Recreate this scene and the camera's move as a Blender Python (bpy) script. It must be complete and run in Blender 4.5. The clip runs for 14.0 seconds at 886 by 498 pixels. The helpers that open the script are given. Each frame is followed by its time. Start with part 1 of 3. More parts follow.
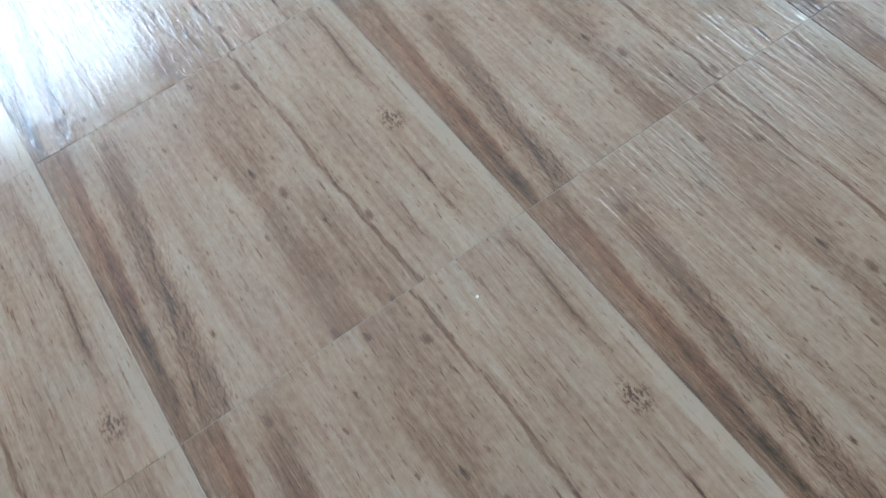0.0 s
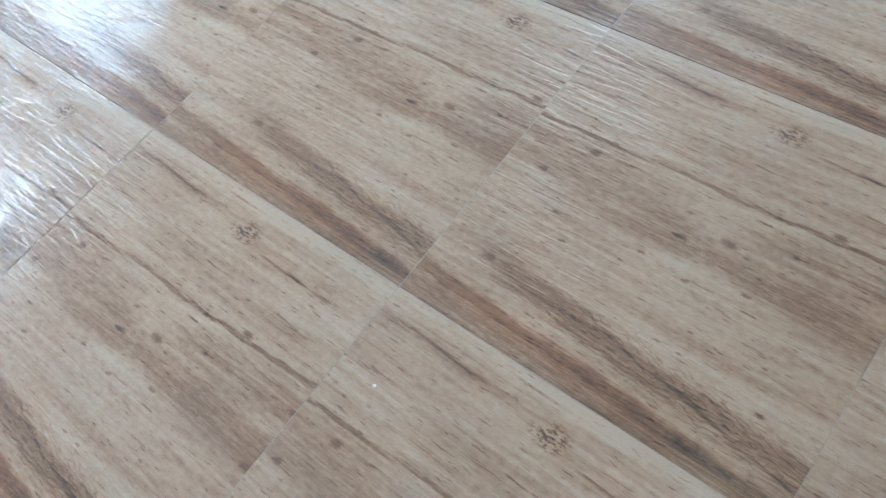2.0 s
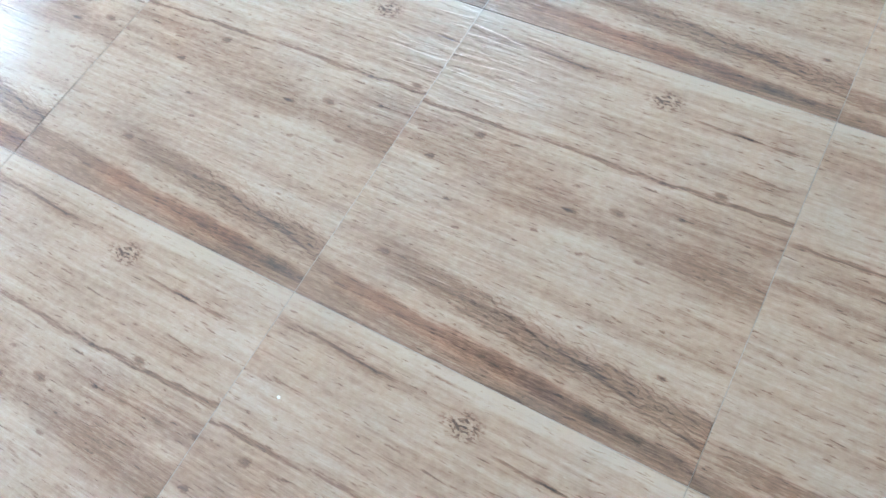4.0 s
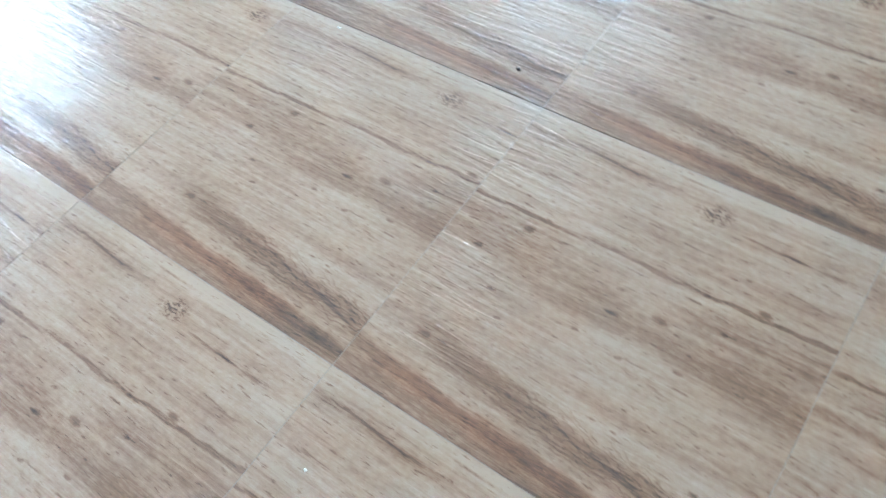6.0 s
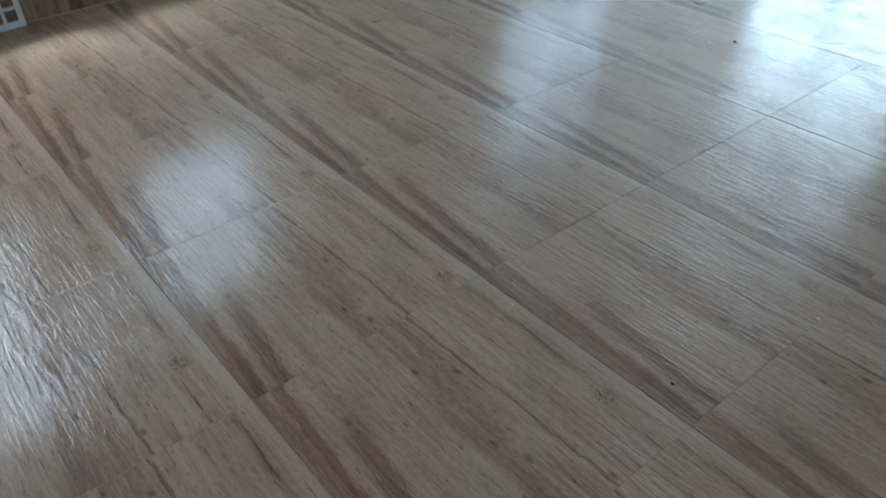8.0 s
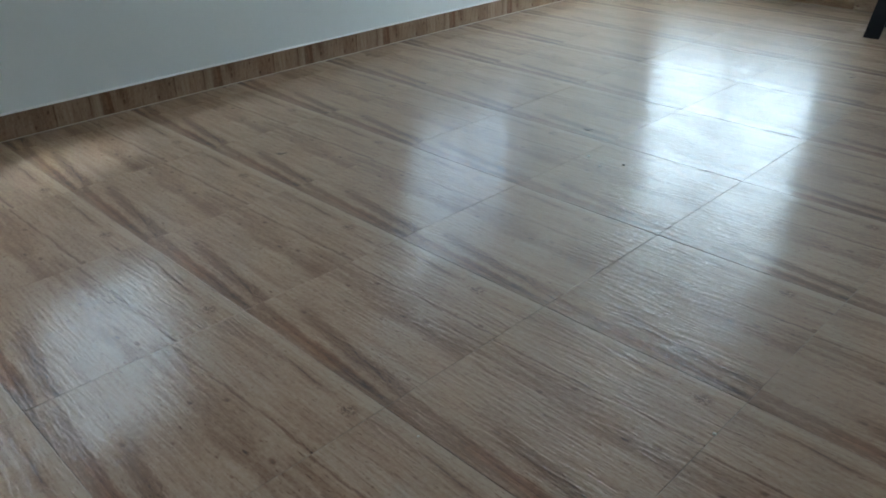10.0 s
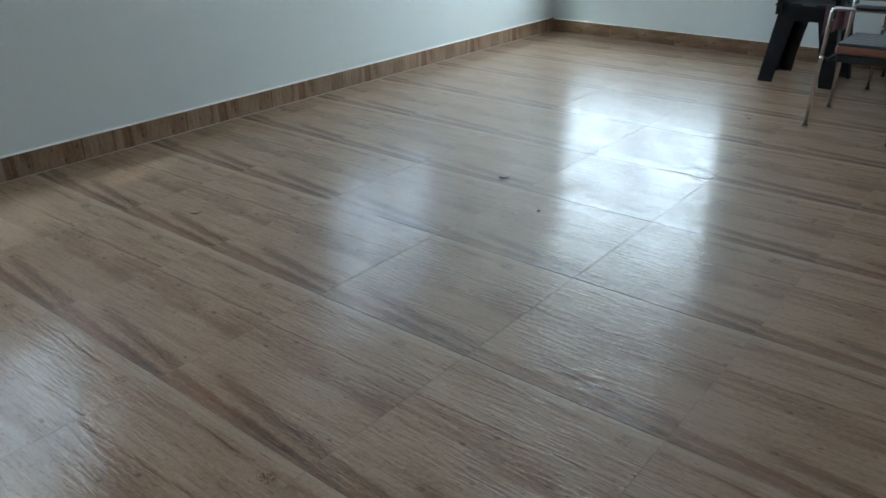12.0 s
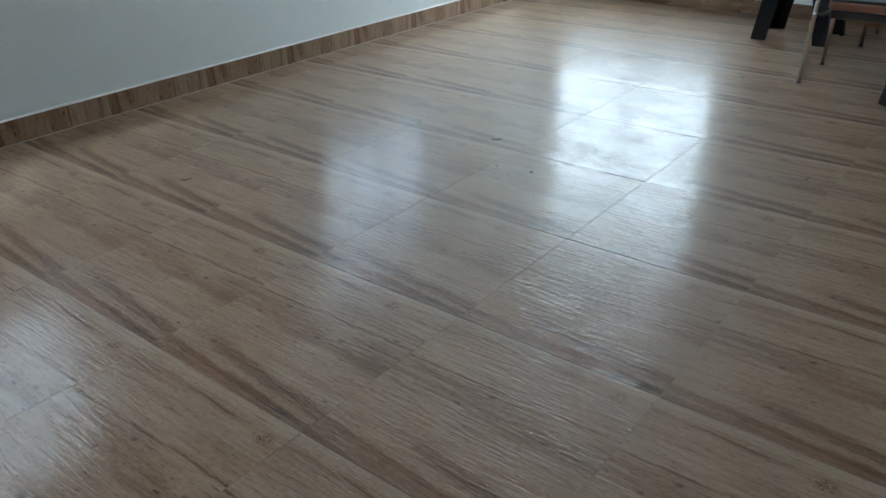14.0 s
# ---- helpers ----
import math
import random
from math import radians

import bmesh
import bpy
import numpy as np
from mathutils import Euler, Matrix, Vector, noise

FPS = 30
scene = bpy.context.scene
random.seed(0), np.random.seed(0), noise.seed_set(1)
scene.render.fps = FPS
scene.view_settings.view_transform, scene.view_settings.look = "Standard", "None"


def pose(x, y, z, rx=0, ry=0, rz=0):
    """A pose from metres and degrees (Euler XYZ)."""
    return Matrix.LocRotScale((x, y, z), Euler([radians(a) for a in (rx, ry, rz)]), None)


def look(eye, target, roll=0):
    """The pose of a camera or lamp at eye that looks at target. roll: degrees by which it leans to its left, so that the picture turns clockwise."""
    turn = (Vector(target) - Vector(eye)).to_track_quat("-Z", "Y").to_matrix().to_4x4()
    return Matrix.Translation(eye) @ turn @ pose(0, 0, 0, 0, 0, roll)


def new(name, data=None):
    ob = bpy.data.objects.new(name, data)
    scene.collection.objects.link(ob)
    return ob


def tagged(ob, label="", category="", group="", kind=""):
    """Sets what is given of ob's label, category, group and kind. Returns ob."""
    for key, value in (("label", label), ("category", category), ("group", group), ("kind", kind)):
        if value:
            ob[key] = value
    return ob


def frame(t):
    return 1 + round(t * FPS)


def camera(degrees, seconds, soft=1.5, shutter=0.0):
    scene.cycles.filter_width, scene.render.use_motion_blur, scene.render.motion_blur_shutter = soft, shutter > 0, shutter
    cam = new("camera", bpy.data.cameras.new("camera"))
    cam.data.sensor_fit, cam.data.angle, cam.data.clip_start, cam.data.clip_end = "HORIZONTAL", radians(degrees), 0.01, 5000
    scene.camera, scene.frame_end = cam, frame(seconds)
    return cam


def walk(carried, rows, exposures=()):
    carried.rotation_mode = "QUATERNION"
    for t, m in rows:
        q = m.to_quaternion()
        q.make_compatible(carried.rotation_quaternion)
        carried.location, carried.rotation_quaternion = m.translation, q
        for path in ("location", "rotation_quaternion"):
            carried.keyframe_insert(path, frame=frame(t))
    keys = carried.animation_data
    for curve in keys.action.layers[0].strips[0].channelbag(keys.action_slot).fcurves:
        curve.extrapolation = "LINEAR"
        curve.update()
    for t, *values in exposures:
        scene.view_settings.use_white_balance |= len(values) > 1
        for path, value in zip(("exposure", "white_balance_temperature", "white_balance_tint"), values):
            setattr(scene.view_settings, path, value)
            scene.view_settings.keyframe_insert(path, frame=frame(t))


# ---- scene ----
cam = camera(59.7, 14.0, 1.5, 0.4)
PATH = [
    (0, (1.093, -0.358, 1.018), (0.203, 0.022, -0.732), -13.4),
    (0.5, (1.093, -0.331, 1.028), (0.164, 0.09, -0.692), -16.1),
    (1, (1.097, -0.303, 1.033), (0.182, 0.201, -0.672), -16.8),
    (1.5, (1.108, -0.285, 1.038), (0.215, 0.291, -0.657), -19.0),
    (2, (1.118, -0.267, 1.027), (0.282, 0.327, -0.69), -19.5),
    (2.5, (1.124, -0.253, 1.02), (0.356, 0.378, -0.716), -18.2),
    (3, (1.126, -0.242, 1.011), (0.427, 0.415, -0.744), -16.7),
    (3.2, (1.124, -0.243, 1.007), (0.454, 0.42, -0.757), -16.0),
    (5.3, (1.141, -0.227, 1.006), (0.509, 0.515, -0.74), -14.0),
    (5.5, (1.128, -0.226, 1.019), (0.485, 0.522, -0.721), -13.6),
    (6, (1.111, -0.242, 1.033), (0.327, 0.557, -0.624), -10.9),
    (6.5, (1.087, -0.274, 1.064), (0.189, 0.557, -0.518), -7.4),
    (7, (1.084, -0.307, 1.101), (0.01, 0.575, -0.337), -6.0),
    (7.5, (1.077, -0.329, 1.126), (-0.114, 0.608, -0.178), -2.4),
    (8, (1.071, -0.336, 1.148), (-0.193, 0.643, -0.053), -2.2),
    (8.2, (1.07, -0.343, 1.156), (-0.237, 0.628, -0.006), -2.0),
    (10.3, (1.103, -0.287, 1.194), (-0.127, 0.992, 0.271), -0.9),
    (10.5, (1.101, -0.285, 1.197), (-0.122, 1.016, 0.296), -0.9),
    (11, (1.103, -0.286, 1.206), (-0.115, 1.037, 0.331), -1.0),
    (11.5, (1.111, -0.281, 1.201), (-0.09, 1.076, 0.353), -0.6),
    (12, (1.125, -0.264, 1.205), (-0.022, 1.135, 0.353), -1.0),
    (12.5, (1.126, -0.263, 1.2), (0.001, 1.15, 0.341), -1.2),
    (13, (1.12, -0.266, 1.195), (-0.002, 1.135, 0.312), -1.2),
    (13.5, (1.122, -0.265, 1.188), (0.002, 1.119, 0.277), -1.1),
    (14, (1.124, -0.261, 1.186), (0.013, 1.118, 0.257), -1.6),
]
# seconds, stops, kelvin, tint
STOPS = [(0, 0.50, 5580, 8), (0.5, 0.32, 5580, 8), (1.0, 0.43, 5600, 8), (1.4, 0.62, 5600, 9), (2.0, 0.72, 5600, 9), (3.2, 1.1, 5500, 9), (5.3, 1.30, 5400, 8), (6.0, 1.02, 5500, 8), (6.5, 0.75, 5750, 8), (7.2, 0.25, 5950, 9), (8.0, -0.92, 6000, 9), (8.6, -1.10, 6250, 11), (10.3, -1.13, 6350, 11), (14, -1.18, 6450, 12)]
walk(cam, [(t, look(eye, target, roll)) for t, eye, target, roll in PATH], STOPS)

# ---- world and light ----
world = bpy.data.worlds.new("overcast_sky")
scene.world = world
world.use_nodes = True
wn = world.node_tree
sky = wn.nodes.new("ShaderNodeTexSky")
sky.sky_type, sky.sun_disc = "NISHITA", False
sky.sun_elevation, sky.sun_rotation = radians(40), radians(150)
wn.links.new(sky.outputs[0], wn.nodes["Background"].inputs[0])
wn.nodes["Background"].inputs[1].default_value = 0.08

TILE = 0.6          # floor tiles, 60 x 60 cm
SKIRT, SKIRT_FAR = 0.112, 0.104   # skirting heights, long wall and end wall
ROOM_H = 3.0
FAR_Y = 5.792
LEFT = pose(-2.557, 0, 0, 0, 0, 0.76)   # the long wall, a little out of square; local y runs along it


# ---- node helpers ----
class Nodes:
    def __init__(self, name):
        self.mat = bpy.data.materials.new(name)
        self.mat.use_nodes = True
        self.t = self.mat.node_tree
        self.bsdf = self.t.nodes["Principled BSDF"]

    def put(self, socket, v):
        if isinstance(v, bpy.types.NodeSocket):
            self.t.links.new(v, socket)
        elif v is not None:
            socket.default_value = v

    def m(self, op, a, b=None, c=None, clamp=False):
        n = self.t.nodes.new("ShaderNodeMath")
        n.operation, n.use_clamp = op, clamp
        for s, v in zip(n.inputs, (a, b, c)):
            self.put(s, v)
        return n.outputs[0]

    def v(self, op, a, b=None, c=None):
        n = self.t.nodes.new("ShaderNodeVectorMath")
        n.operation = op
        for s, v in zip(n.inputs, (a, b, c)):
            self.put(s, v)
        return n.outputs["Value"] if op in ("LENGTH", "DOT_PRODUCT") else n.outputs[0]

    def step(self, x, lo, hi, a=0.0, b=1.0):
        n = self.t.nodes.new("ShaderNodeMapRange")
        n.interpolation_type = "SMOOTHSTEP"
        for s, v in zip(n.inputs, (x, lo, hi, a, b)):
            self.put(s, v)
        return n.outputs[0]

    def noise(self, vec, scale, detail=3.0, rough=0.55, distort=0.0):
        n = self.t.nodes.new("ShaderNodeTexNoise")
        self.put(n.inputs["Vector"], vec)
        for k, val in (("Scale", scale), ("Detail", detail), ("Roughness", rough), ("Distortion", distort)):
            n.inputs[k].default_value = val
        return n.outputs["Fac"]

    def ramp(self, x, stops):
        n = self.t.nodes.new("ShaderNodeValToRGB")
        e = n.color_ramp.elements
        while len(e) < len(stops):
            e.new(0.5)
        for el, (p, c) in zip(e, stops):
            el.position, el.color = p, (*c, 1)
        self.put(n.inputs[0], x)
        return n.outputs[0]

    def mix(self, f, a, b, kind="MIX"):
        n = self.t.nodes.new("ShaderNodeMix")
        n.data_type, n.blend_type = "RGBA", kind
        self.put(n.inputs[0], f)
        for s, v in zip((n.inputs[6], n.inputs[7]), (a, b)):
            self.put(s, (*v, 1) if isinstance(v, tuple) and len(v) == 3 else v)
        return n.outputs[2]

    def coord(self, kind="Object"):
        return self.t.nodes.new("ShaderNodeTexCoord").outputs[kind]

    def scaled(self, vec, s):
        return self.v("MULTIPLY", vec, s)

    def split(self, vec):
        n = self.t.nodes.new("ShaderNodeSeparateXYZ")
        self.put(n.inputs[0], vec)
        return n.outputs

    def joined(self, x, y, z=0.0):
        n = self.t.nodes.new("ShaderNodeCombineXYZ")
        for s, v in zip(n.inputs, (x, y, z)):
            self.put(s, v)
        return n.outputs[0]

    def bump(self, h, dist, strength=1.0, normal=None):
        n = self.t.nodes.new("ShaderNodeBump")
        n.inputs["Strength"].default_value, n.inputs["Distance"].default_value = strength, dist
        self.put(n.inputs["Height"], h)
        self.put(n.inputs["Normal"], normal)
        return n.outputs[0]

    def done(self, color=None, rough=None, normal=None, metal=None, spec=None):
        for k, v in (("Base Color", color), ("Roughness", rough), ("Normal", normal), ("Metallic", metal), ("Specular IOR Level", spec)):
            if isinstance(v, tuple) and len(v) == 3:
                v = (*v, 1)
            self.put(self.bsdf.inputs[k], v)
        return self.mat


# ---- materials ----
def wood_print():
    """Wood-look porcelain: the same printed board on every tile, slid along the grain by each piece's own amount."""
    n = Nodes("wood_look_tile")
    info = n.t.nodes.new("ShaderNodeObjectInfo")
    shift = n.split(info.outputs["Color"])
    p = n.v("SUBTRACT", n.coord(), n.joined(shift[0], shift[1]))
    flat = n.v("MULTIPLY", p, (1, 1, 0))
    wob = n.m("SUBTRACT", n.noise(n.scaled(flat, (7, 16, 1)), 1.0, 2), 0.5)
    wob2 = n.m("SUBTRACT", n.noise(n.scaled(flat, (30, 60, 1)), 1.0, 2), 0.5)
    u, v0, _ = n.split(flat)
    ragged = n.m("SUBTRACT", n.noise(n.scaled(flat, (24, 240, 1)), 1.0, 3, 0.6), 0.5)
    v = n.m("ADD", v0, n.m("MULTIPLY_ADD", wob, 0.022, n.m("MULTIPLY_ADD", wob2, 0.006, n.m("MULTIPLY", ragged, 0.016))))
    wob3 = n.m("SUBTRACT", n.noise(n.scaled(flat, (130, 260, 1)), 1.0, 2), 0.5)
    q = n.joined(n.m("MULTIPLY_ADD", wob3, 0.016, n.m("MULTIPLY_ADD", wob2, 0.010, u)), n.m("MULTIPLY_ADD", wob3, 0.005, n.m("MULTIPLY_ADD", wob2, 0.004, v0)))

    def band(a, b, w, u0, u1, soft=0.05, inner=0.2):
        d = n.m("ABSOLUTE", n.m("SUBTRACT", v, n.m("MULTIPLY_ADD", u, b, a)))
        on = n.step(d, w * inner, w, 1, 0)
        on = n.m("MULTIPLY", on, n.step(u, u0 - soft, u0 + soft))
        return n.m("MULTIPLY", on, n.step(u, u1 - soft, u1 + soft, 1, 0))

    def spot(cu, cv, ru, rv):
        s = n.v("MULTIPLY_ADD", q, (1 / ru, 1 / rv, 0), (-cu / ru, -cv / rv, 0))
        return n.step(n.v("LENGTH", s), 0.35, 1.25, 1, 0)

    def add(*terms):
        total = None
        for x, k in terms:
            total = n.m("MULTIPLY", x, k) if total is None else n.m("MULTIPLY_ADD", x, k, total)
        return total

    fine = n.noise(n.scaled(flat, (14, 330, 1)), 1.0, 4, 0.65)
    mid = n.noise(n.scaled(flat, (5, 60, 1)), 1.0, 3, 0.6, 0.4)
    broad = n.noise(n.scaled(flat, (2.2, 13, 1)), 1.0, 2)

    # broad coloured grain
    zones = add(
        (band(0.046, -0.058, 0.017, -0.2, 0.50, 0.12, inner=0.3), 0.27),
        (band(0.000, 0.0, 0.048, -0.3, 0.9, inner=0.30), 0.25),
        (band(0.112, -0.085, 0.034, 0.06, 0.75, 0.12, inner=0.1), 0.24),
        (band(0.286, 0.0, 0.046, 0.14, 0.75, 0.12, inner=0.05), 0.23),
        (band(0.325, 0.02, 0.045, -0.2, 0.24, 0.1), 0.13),
        (band(0.345, 0.02, 0.040, 0.36, 0.8, 0.08), 0.15),
        (band(0.012, 0.0, 0.012, 0.30, 0.8, 0.06), 0.07),
        (band(0.545, 0.0, 0.014, -0.2, 0.25, 0.07), 0.13),
        (band(0.16, -0.02, 0.02, 0.0, 0.8, 0.1), 0.07),
    )
    hatch = n.noise(n.scaled(flat, (22, 300, 1)), 1.0, 3, 0.7)
    fibre = n.noise(n.scaled(flat, (42, 560, 1)), 1.0, 3, 0.7)
    mottle = n.noise(n.scaled(flat, (70, 95, 1)), 1.0, 4, 0.65)
    zones = n.m("MULTIPLY", zones, n.m("MULTIPLY_ADD", mid, 1.0, n.m("MULTIPLY_ADD", hatch, 1.1, -0.02)))
    # nested arches of a sawn board in the second band, and drawn-out streaks everywhere
    arch = n.m("MULTIPLY_ADD", n.m("ABSOLUTE", n.m("SUBTRACT", v0, n.m("MULTIPLY_ADD", u, -0.13, 0.135))), 9.0, n.m("MULTIPLY_ADD", wob2, 0.22, u))
    arch = n.step(n.m("SINE", n.m("MULTIPLY", arch, 92.0)), 0.35, 1.0)
    zones = n.m("MULTIPLY_ADD", n.m("MULTIPLY", arch, band(0.112, -0.085, 0.05, 0.18, 0.75, 0.10, inner=0.2)), 0.17, zones)
    streak = n.noise(n.scaled(flat, (4.5, 120, 1)), 1.0, 3, 0.6, 0.25)
    zones = n.m("MULTIPLY_ADD", n.step(streak, 0.50, 0.74), 0.11, zones)
    # the pale sapwood edge of the board
    zones = n.m("MULTIPLY_ADD", n.step(v, 0.562, 0.582), -0.14, zones)
    # veins and cracks
    lines = add(
        (band(0.381, 0.03, 0.0055, -0.2, 0.8, 0.02), 0.29),
        (band(0.155, -0.20, 0.0036, 0.22, 0.6, 0.04), 0.26),
        (band(0.093, -0.08, 0.0050, 0.02, 0.6, 0.06), 0.14),
        (band(0.549, -0.012, 0.0035, 0.0, 0.20, 0.02), 0.28),
        (band(0.036, -0.03, 0.0040, -0.2, 0.30, 0.05), 0.18),
        (band(0.505, 0.02, 0.0040, 0.36, 0.56, 0.03), 0.22),
        (band(0.458, -0.01, 0.0030, 0.47, 0.54, 0.02), 0.25),
        (band(0.478, -0.10, 0.0030, 0.05, 0.10, 0.015), 0.28),
        (band(0.415, 0.0, 0.0030, 0.18, 0.34, 0.04), 0.12),
        (band(0.443, 0.01, 0.0030, 0.22, 0.29, 0.02), 0.16),
        (band(0.210, 0.0, 0.0030, 0.33, 0.52, 0.04), 0.13),
    )
    lines = n.m("MULTIPLY", lines, n.m("MULTIPLY", n.step(mid, 0.30, 0.56, 0.35, 1.1), n.step(hatch, 0.30, 0.62, 0.45, 1.25)))
    # knots and flecks: place along and across the grain, half sizes, strength
    knots = (
        (0.079, 0.355, 0.012, 0.012, 0.38), (0.025, 0.288, 0.010, 0.008, 0.50), (0.141, 0.362, 0.008, 0.0035, 0.28),
        (0.088, 0.231, 0.009, 0.0050, 0.46), (0.076, 0.254, 0.005, 0.0030, 0.32), (0.123, 0.192, 0.007, 0.0040, 0.36),
        (0.230, 0.238, 0.010, 0.0042, 0.48), (0.206, 0.234, 0.008, 0.0030, 0.26), (0.264, 0.290, 0.015, 0.0065, 0.50),
        (0.308, 0.230, 0.006, 0.0045, 0.40), (0.355, 0.128, 0.006, 0.0035, 0.40), (0.046, 0.111, 0.015, 0.0085, 0.34),
        (0.479, 0.109, 0.012, 0.0050, 0.46), (0.330, 0.315, 0.018, 0.0100, 0.40), (0.257, 0.333, 0.006, 0.0045, 0.40),
        (0.371, 0.390, 0.010, 0.0055, 0.32), (0.417, 0.342, 0.007, 0.0040, 0.36), (0.453, 0.403, 0.016, 0.0095, 0.44),
        (0.603, 0.353, 0.018, 0.0075, 0.50), (0.594, 0.256, 0.018, 0.0120, 0.34), (0.388, 0.253, 0.012, 0.0060, 0.26),
        (0.455, 0.514, 0.026, 0.0040, 0.44), (0.357, 0.371, 0.019, 0.0024, 0.44), (0.425, 0.021, 0.022, 0.0055, 0.22),
        (0.480, 0.021, 0.017, 0.0045, 0.22), (0.538, 0.018, 0.018, 0.0042, 0.26), (0.099, 0.174, 0.004, 0.0030, 0.30),
        (0.061, 0.213, 0.005, 0.0035, 0.30), (0.505, 0.494, 0.010, 0.0024, 0.34), (0.245, 0.465, 0.016, 0.0020, 0.28),
        (0.560, 0.110, 0.016, 0.0040, 0.24), (0.425, 0.092, 0.012, 0.0035, 0.26),
    )
    marks = add(*((spot(cu, cv, ru * 0.85, rv * 0.66), k) for cu, cv, ru, rv, k in knots))
    marks = n.m("MULTIPLY", marks, n.m("MULTIPLY_ADD", hatch, 1.7, 0.05))
    flecks = n.noise(n.scaled(flat, (32, 230, 1)), 1.0, 2.0, 0.6, 0.5)
    marks = n.m("MULTIPLY_ADD", n.step(flecks, 0.60, 0.74), 0.36, marks)
    marks = n.m("MULTIPLY_ADD", n.step(flecks, 0.22, 0.36, 1, 0), -0.10, marks)
    # the large broken knot
    star = n.m("MULTIPLY", spot(0.316, 0.532, 0.030, 0.021), n.step(n.noise(n.scaled(flat, (60, 110, 1)), 1.0, 3, 0.7, 1.2), 0.46, 0.60))
    dark = n.m("ADD", n.m("ADD", zones, lines), n.m("MULTIPLY_ADD", star, 0.6, marks))
    dark = n.m("ADD", dark, n.m("MULTIPLY", n.m("SUBTRACT", fine, 0.5), 0.20))
    dark = n.m("ADD", dark, n.m("MULTIPLY", n.m("SUBTRACT", fibre, 0.5), n.m("MULTIPLY_ADD", zones, 1.8, 0.22)))
    dark = n.m("ADD", dark, n.m("MULTIPLY", n.m("SUBTRACT", mottle, 0.5), 0.36))
    dark = n.m("ADD", dark, n.m("MULTIPLY", n.m("SUBTRACT", mid, 0.47), 0.44))
    dark = n.m("ADD", dark, n.m("MULTIPLY_ADD", n.m("SUBTRACT", broad, 0.5), 0.40, 0.14), clamp=True)
    color = n.ramp(dark, ((0.0, (0.320, 0.228, 0.158)), (0.18, (0.262, 0.165, 0.104)), (0.38, (0.176, 0.096, 0.055)), (0.62, (0.100, 0.054, 0.030)), (0.95, (0.036, 0.022, 0.015))))
    warm = n.m("MULTIPLY", band(0.040, -0.045, 0.024, 0.02, 0.38), 0.5)
    color = n.mix(warm, color, n.mix(1.0, color, (1.12, 0.86, 0.74), "MULTIPLY"))
    grey = n.m("MULTIPLY", n.step(n.noise(n.scaled(flat, (3, 9, 1)), 1.3, 2), 0.42, 0.62), 0.6)
    color = n.mix(grey, color, n.mix(1.0, color, (0.985, 1.01, 1.03), "MULTIPLY"))

    # pressed grain relief, and a film of dust that dulls the gloss in patches
    world_p = n.t.nodes.new("ShaderNodeNewGeometry").outputs["Position"]
    ridges = n.noise(n.scaled(flat, (11, 90, 1)), 1.0, 2.0, 0.5, 0.4)
    ridges = n.m("MULTIPLY_ADD", n.step(ridges, 0.44, 0.60), PRESS, n.m("MULTIPLY", ridges, RELIEF))
    pores = n.noise(n.scaled(flat, (20, 210, 1)), 1.0, 2.0, 0.5)
    where = n.step(n.noise(n.scaled(p, (2.4, 7, 1)), 1.0, 2.0), 0.36, 0.56, 0.30, 1.0)
    swell = n.noise(n.scaled(world_p, (3.0, 3.0, 0)), 1.0, 1.0)
    h = n.m("MULTIPLY_ADD", ridges, where, n.m("MULTIPLY", swell, 0.0006))
    h = n.m("MULTIPLY_ADD", n.step(pores, 0.56, 0.72), -GROOVE, h)
    h = n.m("MULTIPLY_ADD", lines, -0.00015, h)
    normal = n.bump(h, 1.0)
    dust = n.noise(world_p, 5.0, 4, 0.6)
    rough = n.m("MULTIPLY_ADD", dust, 0.05, n.m("MULTIPLY_ADD", fine, 0.04, GLOSS))
    n.put(n.bsdf.inputs["Coat Weight"], COAT)
    n.put(n.bsdf.inputs["Coat Roughness"], rough)
    n.put(n.bsdf.inputs["Coat Normal"], normal)
    return n.done(color, HAZE, n.bump(h, 0.4), spec=0.08)


# soft relief, pressed ridges and pores in metres, roughness of the glaze, of the worn body below it, and how much glaze there is
RELIEF, PRESS, GROOVE, GLOSS, HAZE, COAT = 0.0007, 0.00066, 0.00014, 0.045, 0.40, 0.56
TILE_MAT = wood_print()


def grain(name, color, rough, scale=40.0, amount=0.10, depth=0.0004, metal=0.0, stretch=(1, 1, 1), spec=0.5):
    n = Nodes(name)
    c = n.coord()
    a = n.noise(n.scaled(c, stretch), scale, 4, 0.6)
    b = n.noise(c, scale * 0.08, 3, 0.6)
    f = n.m("ADD", n.m("MULTIPLY", n.m("SUBTRACT", a, 0.5), amount), n.m("MULTIPLY_ADD", n.m("SUBTRACT", b, 0.5), amount * 1.6, 1.0))
    col = n.mix(1.0, (*color, 1), n.joined(f, f, f), "MULTIPLY")
    r = n.m("MULTIPLY_ADD", n.m("SUBTRACT", b, 0.5), 0.25, rough, clamp=True)
    return n.done(col, r, n.bump(a, depth) if depth else None, metal, spec)


